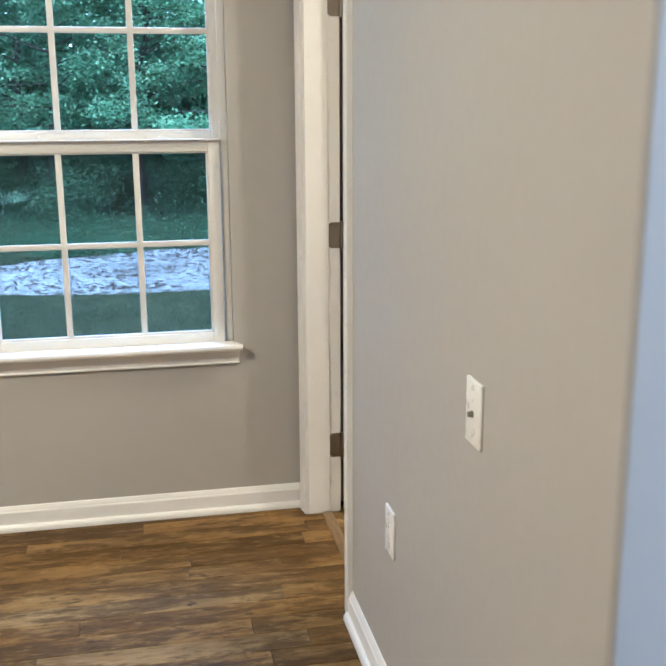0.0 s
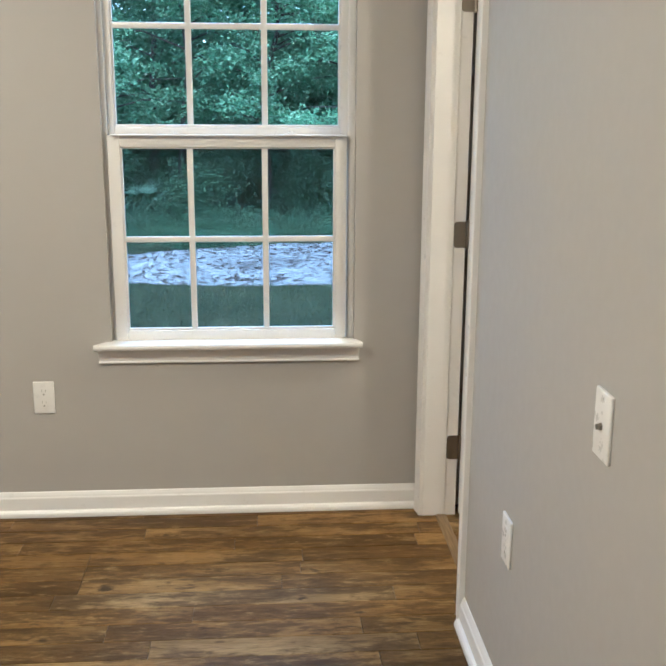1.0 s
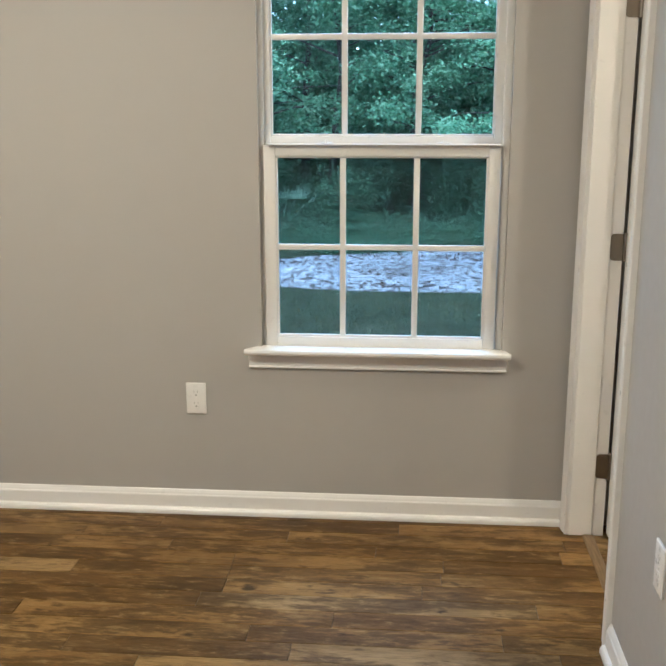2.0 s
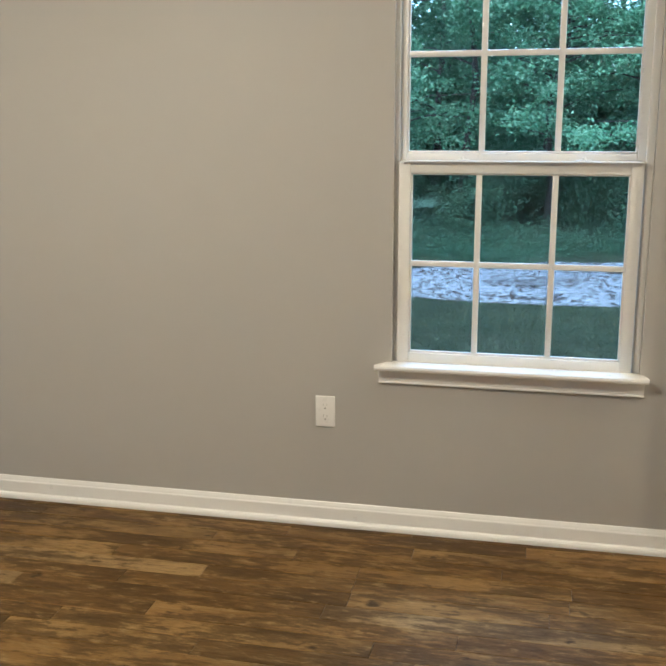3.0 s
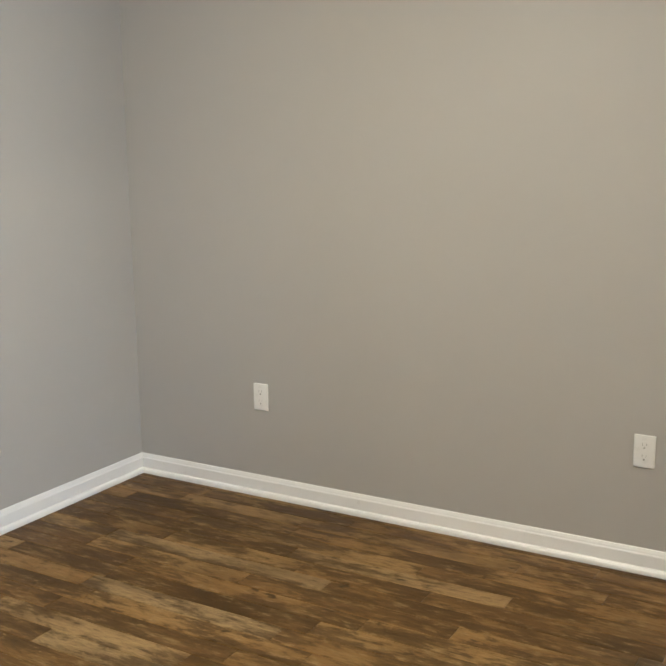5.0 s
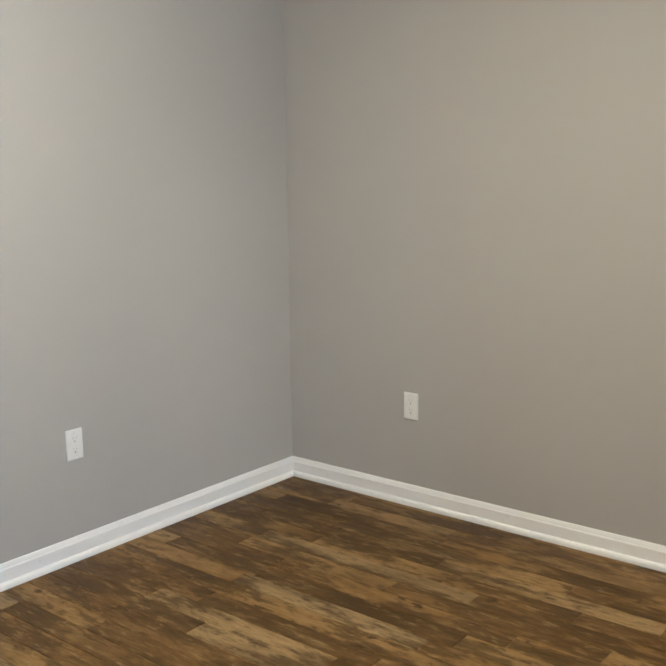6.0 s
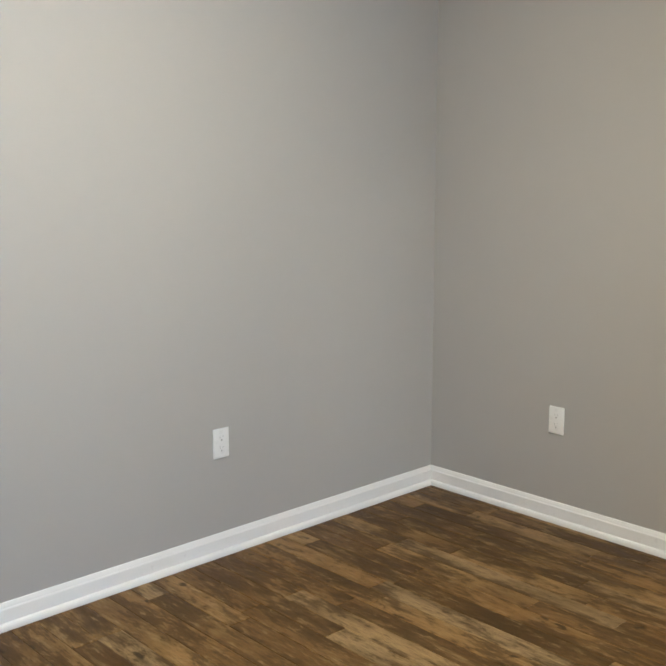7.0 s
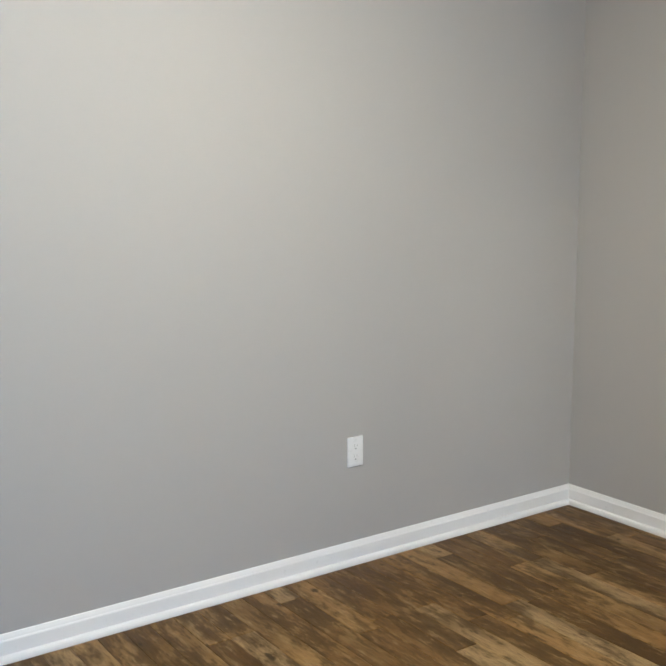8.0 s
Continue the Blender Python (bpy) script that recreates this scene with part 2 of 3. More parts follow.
for lo, hi in (((WEST - 0.16, 0, GROUND), (WX0, 0.16, TOP)), ((WX1, 0, GROUND), (EAST2 + 0.16, 0.16, TOP)),
               ((WX0, 0, GROUND), (WX1, 0.16, WZ0 - 0.03)), ((WX0, 0, WZ1), (WX1, 0.16, TOP))):
    box(bm, lo, hi)
bmesh.ops.remove_doubles(bm, verts=bm.verts, dist=0.0001)
structure("wall_north", bm, M_WALL, "greige painted drywall wall with a window opening", "wall")

bm = bmesh.new()
box(bm, (WEST - 0.16, SOUTH - 0.16, GROUND), (WEST, 0, TOP))
structure("wall_west", bm, M_WALL, "plain greige painted drywall wall", "wall")

bm = bmesh.new()
# the outer corner is rounded
R = 0.012
ring = [(R - R * math.cos(radians(k * 10)), CORNER_Y + R - R * math.sin(radians(k * 10))) for k in range(10)]
ring += [(WALL, CORNER_Y), (WALL, DOOR_NEAR - 0.02), (0, DOOR_NEAR - 0.02)]
low, high = [[bm.verts.new((x, y, z)) for x, y in ring] for z in (0, TOP)]
bm.faces.new(low)
bm.faces.new(high)
for i in range(len(ring)):
    j = (i + 1) % len(ring)
    bm.faces.new((low[i], low[j], high[j], high[i]))
box(bm, (0, DOOR_NEAR - 0.02, DOOR_TOP + 0.02), (WALL, DOOR_FAR + 0.02, TOP))
box(bm, (0, DOOR_FAR + 0.02, 0), (WALL, 0, TOP))
box(bm, (WALL, CORNER_Y, 0), (EAST2, CORNER_Y + WALL, TOP))
bmesh.ops.recalc_face_normals(bm, faces=bm.faces)
structure("wall_east", bm, M_WALL, "greige painted drywall closet wall with a rounded outer corner", "wall", True)

bm = bmesh.new()
for lo, hi in (((EAST2, SOUTH - 0.16, GROUND), (EAST2 + 0.16, -4.0, TOP)), ((EAST2, -3.2, GROUND), (EAST2 + 0.16, 0, TOP)),
               ((EAST2, -4.0, GROUND), (EAST2 + 0.16, -3.2, 0.9)), ((EAST2, -4.0, 2.1), (EAST2 + 0.16, -3.2, TOP))):
    box(bm, lo, hi)
structure("wall_east_far", bm, M_WALL, "plain greige painted wall with an assumed daylight opening", "wall")
# unseen end wall, set far back so that less light bounces north
bm = bmesh.new()
box(bm, (WEST, SOUTH - 0.16, GROUND), (EAST2, SOUTH, TOP))
structure("wall_south", bm, M_WALL, "plain greige painted wall, assumed out of view", "wall")
bm = bmesh.new()
box(bm, (WEST - 0.16, SOUTH - 0.16, TOP), (EAST2 + 0.16, 0.16, TOP + 0.15))
structure("ceiling", bm, M_CEIL, "flat white painted ceiling", "ceiling")
floor = bmesh.new()
box(floor, (WEST, SOUTH, -0.12), (EAST2, 0, -0.0075))
floor = structure("floor", floor, M_DARK, "rustic brown wood-look vinyl plank floor", "floor")

# ---- baseboards ----
BASE = [(0, 0), (0.026, 0), (0.026, 0.008), (0.0245, 0.014), (0.021, 0.019), (0.0135, 0.0225), (0.0125, 0.062), (0.0110, 0.0655),
        (0.0095, 0.0670), (0.0075, 0.073), (0.004, 0.0805), (0.002, 0.083), (0, 0.083)]


def baseboard(a, b, out, mitre):
    bm = sweep(bmesh.new(), BASE, a, b, out, mitre)
    return structure("baseboard", bm, M_TRIM, "white painted baseboard with shoe moulding", "baseboard")


baseboard((WEST, 0, 0), (-0.001, 0, 0), (0, -1, 0), (-1, 0))
baseboard((WEST, SOUTH, 0), (WEST, 0, 0), (1, 0, 0), (0, -1))
baseboard((0, DOOR_NEAR - 0.060, 0), (0, CORNER_Y, 0), (-1, 0, 0), (0, 1))
baseboard((0, CORNER_Y, 0), (EAST2, CORNER_Y, 0), (0, -1, 0), (1, 0))
baseboard((EAST2, CORNER_Y, 0), (EAST2, SOUTH, 0), (-1, 0, 0), (-1, 0))

# ---- closet door ----
CASING = [(0, 0), (0.009, 0), (0.0105, 0.004), (0.0105, 0.018), (0.013, 0.024), (0.0165, 0.040), (0.017, 0.052), (0.014, 0.057), (0, 0.057)]


def casing(a, b, out, flip):
    """An upright or level casing board: the thin edge runs from a to b."""
    a, b, out = Vector(a), Vector(b), Vector(out)
    along = (b - a).normalized()
    side = Vector(flip)
    bm = bmesh.new()
    rings = [[bm.verts.new(e + out * d + side * h) for d, h in CASING] for e in (a, b)]
    n = len(CASING)
    for i in range(n):
        bm.faces.new((rings[0][i], rings[0][(i + 1) % n], rings[1][(i + 1) % n], rings[1][i]))
    for r in rings:
        bm.faces.new(r)
    bmesh.ops.recalc_face_normals(bm, faces=bm.faces)
    return structure("trim", bm, M_TRIM, "white painted door casing", "door trim")


casing((0, DOOR_NEAR - 0.0003, 0), (0, DOOR_NEAR - 0.0003, DOOR_TOP + 0.057), (-1, 0, 0), (0, -1, 0))
casing((0, DOOR_FAR + 0.0003, 0), (0, DOOR_FAR + 0.0003, DOOR_TOP + 0.057), (-1, 0, 0), (0, 1, 0))
casing((0, DOOR_NEAR, DOOR_TOP), (0, DOOR_FAR, DOOR_TOP), (-1, 0, 0), (0, 0, 1))

bm = bmesh.new()
for y0, y1, s in ((DOOR_FAR, DOOR_FAR + 0.018, -1), (DOOR_NEAR - 0.018, DOOR_NEAR, 1)):
    box(bm, (0.0, y0, 0), (WALL - 0.001, y1, DOOR_TOP))
    face = DOOR_FAR if s < 0 else DOOR_NEAR
    lo, hi = sorted((face, face + s * 0.006))
    box(bm, (0.001, lo, 0), (0.077, hi, DOOR_TOP - 0.012), 0.003)
box(bm, (0.001, DOOR_NEAR, DOOR_TOP), (WALL - 0.001, DOOR_FAR, DOOR_TOP + 0.018), 0.0015, 1)
box(bm, (0.044, DOOR_NEAR, DOOR_TOP - 0.012), (0.076, DOOR_FAR, DOOR_TOP - 0.001), 0.003)
structure("door_frame", bm, M_TRIM, "white painted door jamb with stop", "door frame")

door = tagged(new("door_1"), "white painted closet door standing open", "door", kind="structure")
door.location = (WALL + 0.006, DOOR_FAR - 0.003, 0)
bm = bmesh.new()
box(bm, (0.002, -0.036, 0.012), (0.628, -0.001, DOOR_TOP - 0.004), 0.002)
for z0, z1 in ((0.22, 0.92), (1.06, 1.86)):
    for y0, y1 in ((-0.039, -0.034), (-0.003, 0.002)):
        box(bm, (0.11, y0, z0), (0.52, y1, z1), 0.004)
part("leaf", bm, M_TRIM, door)


def hinge_leaf(bm, x0, x1, z0, z1, r=0.013):
    """A thin plate whose two outer corners are rounded."""
    ring = [(x1, z0), (x1, z1)]
    for cz, a0 in ((z1 - r, 90), (z0 + r, 180)):
        ring += [(x0 + r + r * math.cos(radians(a0 + k * 15)), cz + r * math.sin(radians(a0 + k * 15))) for k in range(7)]
    front, back = [[bm.verts.new((x, y, z)) for x, z in ring] for y in (-0.0006, 0.0035)]
    n = len(ring)
    bm.faces.new(front)
    bm.faces.new(back)
    for i in range(n):
        bm.faces.new((front[i], front[(i + 1) % n], back[(i + 1) % n], back[i]))
    bmesh.ops.recalc_face_normals(bm, faces=bm.faces)


HINGES = (0.200, 0.907, 1.613)
for z in HINGES:
    bm = bmesh.new()
    hinge_leaf(bm, -0.045, -0.006, z, z + 0.082)
    hinge = part("hinge", bm, M_NICKEL, door, "satin nickel butt hinge")
    bm = bmesh.new()
    tube(bm, (-0.001, -0.002, z), (-0.001, -0.002, z + 0.082), 0.0062)
    tube(bm, (-0.001, -0.002, z + 0.082), (-0.001, -0.002, z + 0.087), 0.0062, 0.003)
    tube(bm, (-0.001, -0.002, z), (-0.001, -0.002, z - 0.004), 0.0062, 0.003)
    part("barrel", bm, M_NICKEL, hinge, smooth=True)
    for k in (0.012, 0.041, 0.070):
        bm = bmesh.new()
        tube(bm, (-0.028, -0.0022, z + k), (-0.028, 0.0, z + k), 0.0042, sides=12)
        part("screw", bm, M_NICKEL, hinge)

bm = bmesh.new()
sweep(bm, [(0, 0), (0.002, 0.004), (0.008, 0.0065), (0.030, 0.0065), (0.036, 0.004), (0.038, 0)], (0.046, DOOR_FAR - 0.001, -0.001), (0.046, DOOR_NEAR + 0.001, -0.001), (1, 0, 0))
structure("threshold", bm, M_STRIP, "oak-toned floor transition strip in the doorway", "threshold", True)

# ---- window ----
window = tagged(new("window_1"), "white vinyl double-hung window with grilles", "window", kind="structure")
window.location = (0, -0.064, 0)   # moved close to the room's face of the wall to fit the camera's view


def bars(name, parent, rects, y0, y1, bevel, label=""):
    for x0, z0, x1, z1 in rects:
        part(name, box(bmesh.new(), (x0, y0, z0), (x1, y1, z1), bevel), M_VINYL, parent, label, True)


FX = 0.013
bars("window_frame", window, [(WX0, WZ0, WX0 + FX, WZ1), (WX1 - 0.023, WZ0, WX1, WZ1), (WX0 + FX, WZ1 - 0.02, WX1 - FX, WZ1), (WX0 + FX, WZ0 - 0.02, WX1 - FX, WZ0 + 0.002)], 0.098, 0.158, 0.002)


def sash(name, x0, z0, x1, z1, gx0, gz0, gx1, gz1, y, mx, mz):
    bm = bmesh.new()
    thing = part(name, box(bm, (x0, y, z0), (gx0, y + 0.028, z1), 0.0025), M_VINYL, window, smooth=True)
    bars("stile", thing, [(gx1, z0, x1, z1)], y, y + 0.028, 0.0025)
    bars("rail", thing, [(gx0, z0, gx1, gz0), (gx0, gz1, gx1, z1)], y + 0.0005, y + 0.028, 0.0025)
    bars("bead", thing, [(gx0, gz0, gx0 + 0.006, gz1), (gx1 - 0.006, gz0, gx1, gz1), (gx0, gz0, gx1, gz0 + 0.007), (gx0, gz1 - 0.005, gx1, gz1)], y + 0.008, y + 0.020, 0.0015)
    for x in mx:
        bars("muntin", thing, [(x - 0.0095, gz0, x + 0.0095, gz1)], y + 0.0085, y + 0.019, 0.003)
    bars("muntin", thing, [(gx0, mz - 0.0095, gx1, mz + 0.0095)], y + 0.009, y + 0.0185, 0.003)
    pane = part("pane", box(bmesh.new(), (gx0 - 0.004, y + 0.0125, gz0 - 0.004), (gx1 + 0.004, y + 0.0155, gz1 + 0.004)), M_GLASS, thing)
    pane.visible_shadow = False


sash("lower_sash", -0.999, 0.590, -0.252, 1.247, -0.961, 0.625, -0.289, 1.211, SASH_Y, (-0.746, -0.512), 0.922)
sash("upper_sash", -0.997, 1.228, -0.243, 1.884, -0.978, 1.273, -0.273, 1.852, 0.1145, (-0.743, -0.510), 1.576)
bm = bmesh.new()
box(bm, (-0.985, 0.068, 1.2465), (-0.255, 0.112, 1.2505), 0.001)
part("meeting_ledge", bm, M_VINYL, window, smooth=True)
for x in (-0.80, -0.43):
    bm = bmesh.new()
    box(bm, (x - 0.022, 0.092, 1.2505), (x + 0.022, 0.108, 1.255), 0.002)
    tube(bm, (x, 0.100, 1.255), (x, 0.100, 1.262), 0.007, 0.005)
    part("sash_lock", bm, M_VINYL, window, "white cam lock", True)

screen = part("insect_screen", box(bmesh.new(), (-0.985, 0.1405, 0.602), (-0.255, 0.1409, 1.236)), M_SCREEN, window, "fine dark insect screen outside the lower sash")
screen.visible_shadow = False
bars("screen_bar", screen, [(-0.999, 0.590, -0.985, 1.248), (-0.255, 0.590, -0.241, 1.248), (-0.985, 1.236, -0.255, 1.248), (-0.985, 0.590, -0.255, 0.602)], 0.137, 0.146, 0.001)

STOOL = [(-0.023, 0), (0.043, 0), (0.048, 0.003), (0.050, 0.0095), (0.048, 0.016), (0.043, 0.019), (-0.023, 0.019)]
bm = sweep(bmesh.new(), STOOL, (-1.063, 0, WZ0 - 0.0125), (-0.202, 0, WZ0 - 0.0125), (0, -1, 0))
for v in list(bm.verts):
    if v.co.y > 0.001:
        v.co.x = WX0 if v.co.x < -0.6 else WX1
structure("window_stool", bm, M_TRIM, "white painted window stool board", "window sill")
APRON = [(0, 0), (0.0105, 0), (0.0120, 0.002), (0.0115, 0.005), (0.0085, 0.0065), (0.0095, 0.020), (0.0125, 0.036), (0.0150, 0.050), (0, 0.050)]
bm = sweep(bmesh.new(), APRON, (-1.049, 0, 0.5245), (-0.216, 0, 0.5245), (0, -1, 0), (0.5, 0.5))
structure("window_apron", bm, M_TRIM, "white painted moulded window apron", "window trim")

# ---- wall plates ----


def plate_base(name, label, category):
    thing = tagged(new(name), label, category, group="wall plates in the room")
    bm = bmesh.new()
    box(bm, (-0.034, -0.0058, -0.0545), (0.034, 0.001, 0.0545), 0.003, 3)
    part("cover_plate", bm, M_PLATE, thing, smooth=True)
    return thing


def outlet(m, label):
    thing = plate_base("wall_outlet", label, "outlet")
    for s in (-1, 1):
        bm = bmesh.new()
        bmesh.ops.create_cone(bm, cap_ends=True, segments=28, radius1=0.0168, radius2=0.0165, depth=0.003, matrix=pose(0, -0.0049, s * 0.0195, 90))
        for v in bm.verts:
            v.co.z = max(min(v.co.z, s * 0.0195 + 0.0135), s * 0.0195 - 0.0135)
        face = part("receptacle", bm, M_PLATE, thing)
        for x, h in ((-0.0062, 0.0045), (0.0062, 0.0037)):
            part("slot", box(bmesh.new(), (x - 0.0006, -0.0068, s * 0.0195 + 0.0045 - h), (x + 0.0006, -0.0060, s * 0.0195 + 0.0045 + h)), M_SLOT, face)
        bm = tube(bmesh.new(), (0, -0.0068, s * 0.0195 - 0.0075), (0, -0.0060, s * 0.0195 - 0.0075), 0.0030, sides=14)
        part("ground_hole", bm, M_SLOT, face)
    part("screw", tube(bmesh.new(), (0, -0.0068, 0), (0, -0.005, 0), 0.0030, sides=12), M_PLATE, thing)
    thing.matrix_world = m
    return thing


outlet(pose(-1.237, 0, 0.411), "white duplex outlet on the wall below the window")
outlet(pose(-2.722, 0, 0.411), "white duplex outlet near the room corner")
outlet(pose(WEST, -1.145, 0.416, 0, 0, 90), "white duplex outlet on the plain wall")
outlet(pose(0, -1.163, 0.434, 0, 0, -90), "white duplex outlet on the closet wall")

coax = plate_base("cable_wall_plate", "white cable plate with a steel connector", "wall plate")
part("nut", tube(bmesh.new(), (0, -0.0085, -0.002), (0, -0.005, -0.002), 0.0062, sides=6), M_STEEL, coax)
part("connector", tube(bmesh.new(), (0, -0.0135, -0.002), (0, -0.0085, -0.002), 0.0046, sides=18), M_STEEL, coax, smooth=True)
for z in (-0.0415, 0.0415):
    part("screw", tube(bmesh.new(), (0, -0.0068, z), (0, -0.005, z), 0.0030, sides=12), M_PLATE, coax)
coax.matrix_world = pose(0, -1.668, 0.870, 0, 0, -90)

# ---- lamp pans: unseen, added to account for the lights ----
for name, (x, y, z) in (("ceiling_lamp", ROOM_LAMP), ("closet_lamp", CLOSET_LAMP), ("fill_lamp", FILL_LAMP)):
    holder = tagged(new(name), "unseen white round lamp pan, added above a light", "lamp")
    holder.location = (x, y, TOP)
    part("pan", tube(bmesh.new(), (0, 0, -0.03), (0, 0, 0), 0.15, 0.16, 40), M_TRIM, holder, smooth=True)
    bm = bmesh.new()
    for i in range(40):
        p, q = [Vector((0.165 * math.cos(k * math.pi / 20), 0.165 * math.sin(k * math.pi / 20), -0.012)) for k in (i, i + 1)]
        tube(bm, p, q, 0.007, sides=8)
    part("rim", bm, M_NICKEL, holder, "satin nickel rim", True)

# ---- outdoors ----


def ground_sheet():
    """Lawn that reaches the horizon, finer near the house."""
    xs = [-600, -200, -60, -25] + list(np.arange(-12, 11, 0.5)) + [25, 60, 200, 600]
    ys = [-600, -200, -60, -20] + list(np.arange(-6, 24, 0.5)) + [40, 90, 250, 800]
    verts, faces = [], []
    for y in ys:
        for x in xs:
            near = abs(x) < 13 and -7 < y < 25
            z = GROUND + (0.04 * noise.noise((x * 0.5, y * 0.5, 0)) if near and y > 1 else 0)
            verts.append((x, y, z))
    n = len(xs)
    for j in range(len(ys) - 1):
        for i in range(n - 1):
            a = j * n + i
            faces.append((a, a + 1, a + n + 1, a + n))
    me = bpy.data.meshes.new("ground")
    me.from_pydata(verts, [], faces)
    me.materials.append(M_LAWN)
    me.shade_smooth()
    return tagged(new("ground", me), "green lawn reaching to the woods", "lawn", kind="structure")


ground_sheet()


def lawn_height(x, y):
    return GROUND + 0.04 * noise.noise((x * 0.5, y * 0.5, 0))


def track_point(x, v):
    """A point of the track's rough surface; v runs from its near edge to its far edge."""
    near = 5.95 - 0.035 * x + 0.22 * noise.noise((x * 0.7, 3.1, 0))
    far = 8.52 + (0.62 if x < -0.4 else 0.22) * (x + 0.4) + 0.30 * noise.noise((x * 0.5, 8.7, 0))
    y = near + (far - near) * v
    edge = min(v, 1 - v)
    rise = 0.05 * min(1, edge * 9) - 0.012
    rough = 0.02 * noise.noise((x * 1.6, y * 2.2, 2)) + 0.025 * noise.noise((x * 2.4, y * 4.4, 5)) + 0.035 * noise.noise((x * 7, y * 13, 9))
    rut = -0.05 * (math.exp(-((v - 0.3) / 0.06) ** 2) + math.exp(-((v - 0.66) / 0.06) ** 2))
    return x, y, lawn_height(x, y) + rise + min(1, edge * 6) * (rough + rut + 0.05)


def sand_track():
    """A churned sandy track with ruts along it."""
    faces = []
    xs, ys = np.arange(-9, 7.01, 0.05), np.linspace(0, 1, 64)
    verts = [track_point(x, v) for v in ys for x in xs]
    n = len(xs)
    for j in range(len(ys) - 1):
        for i in range(n - 1):
            a = j * n + i
            faces.append((a, a + 1, a + n + 1, a + n))
    me = bpy.data.meshes.new("road")
    me.from_pydata(verts, [], faces)
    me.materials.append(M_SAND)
    me.shade_smooth()
    return tagged(new("road", me), "pale rutted sand track beyond the lawn", "dirt track", kind="structure")


sand_track()


def leaf_mesh(name, centers, sizes, rng, mat, droop=0.2, slim=0.5):
    """Many small folded leaves in one mesh."""
    n = len(centers)
    d = rng.normal(size=(n, 3))
    d[:, 2] = d[:, 2] * 0.5 - droop
    d /= np.linalg.norm(d, axis=1)[:, None]
    u = rng.normal(size=(n, 3)) * 0.55 + np.array((0, -0.45, 0.75))   # most blades turn up and to the camera, so clump tops look bright
    s = np.cross(u, d)
    s /= np.linalg.norm(s, axis=1)[:, None]
    nrm = np.cross(s, d)
    L = sizes[:, None]
    tip, side = d * L, s * L * slim * 0.5
    mid = d * L * 0.45 - nrm * L * 0.08
    v = np.stack([centers, centers + mid + side, centers + tip, centers + mid - side], axis=1).reshape(-1, 3)
    f = np.arange(4 * n).reshape(n, 4)
    tris = np.concatenate([f[:, [0, 1, 2]], f[:, [0, 2, 3]]], axis=1).reshape(-1, 3)
    me = bpy.data.meshes.new(name)
    me.from_pydata(v.tolist(), [], tris.tolist())
    me.materials.append(mat)
    return me


def clumps(rng, spots, per, spread):
    c = np.repeat(np.array(spots), per, axis=0)
    return c + rng.normal(size=c.shape) * np.array(spread)


def tree(x, y, height, low, reach, leaves, mat, seed, leaf=0.064):
    rng = np.random.default_rng(seed)
    thing = tagged(new("tree"), "leafy green broadleaf tree at the wood's edge", "tree", group="trees along the wood's edge")
    z0 = lawn_height(x, y) - 0.05
    thing.location = (x, y, z0)
    bm = bmesh.new()
    p, r = Vector((0, 0, 0)), 0.009 * height + 0.02
    steps, tops = 7, []
    for i in range(steps):
        q = p + Vector((rng.normal() * 0.10, rng.normal() * 0.10, height * 0.9 / steps))
        tube(bm, p, q, r, r * 0.85, 10)
        tops.append((p.copy(), q.copy(), r))
        p, r = q, r * 0.85
    trunk = part("trunk", bm, M_BARK, thing, smooth=True)
    spots = []
    for k in range(26):
        f = low + (1 - low) * (k + rng.random()) / 26
        a = rng.random() * 2 * math.pi
        i = min(steps - 1, int(f * steps))
        base = tops[i][0].lerp(tops[i][1], f * steps - int(f * steps) if f < 1 else 1)
        ln = reach * (0.55 + 0.6 * rng.random()) * (1.15 - 0.6 * f)
        end = base + Vector((math.cos(a) * ln, math.sin(a) * ln, ln * (0.15 + 0.3 * rng.random()) - 0.15))
        bm = bmesh.new()
        mid = base.lerp(end, 0.5) + Vector((0, 0, 0.08 * ln))
        tube(bm, base, mid, 0.018, 0.011, 6)
        tube(bm, mid, end, 0.011, 0.004, 6)
        part("limb", bm, M_BARK, thing, smooth=True)
        for t in (0.45, 0.62, 0.78, 0.9, 1.0):
            spots.append(tuple(base.lerp(end, t) + Vector(rng.normal(size=3) * 0.16)))
    per = int(leaves * 3.0) // len(spots)
    c = clumps(rng, spots, per, (0.14, 0.14, 0.075))
    me = leaf_mesh("crown", c, leaf * (0.6 + 0.7 * rng.random(len(c))), rng, mat)
    crown = new("crown", me)
    crown.parent = thing
    return thing


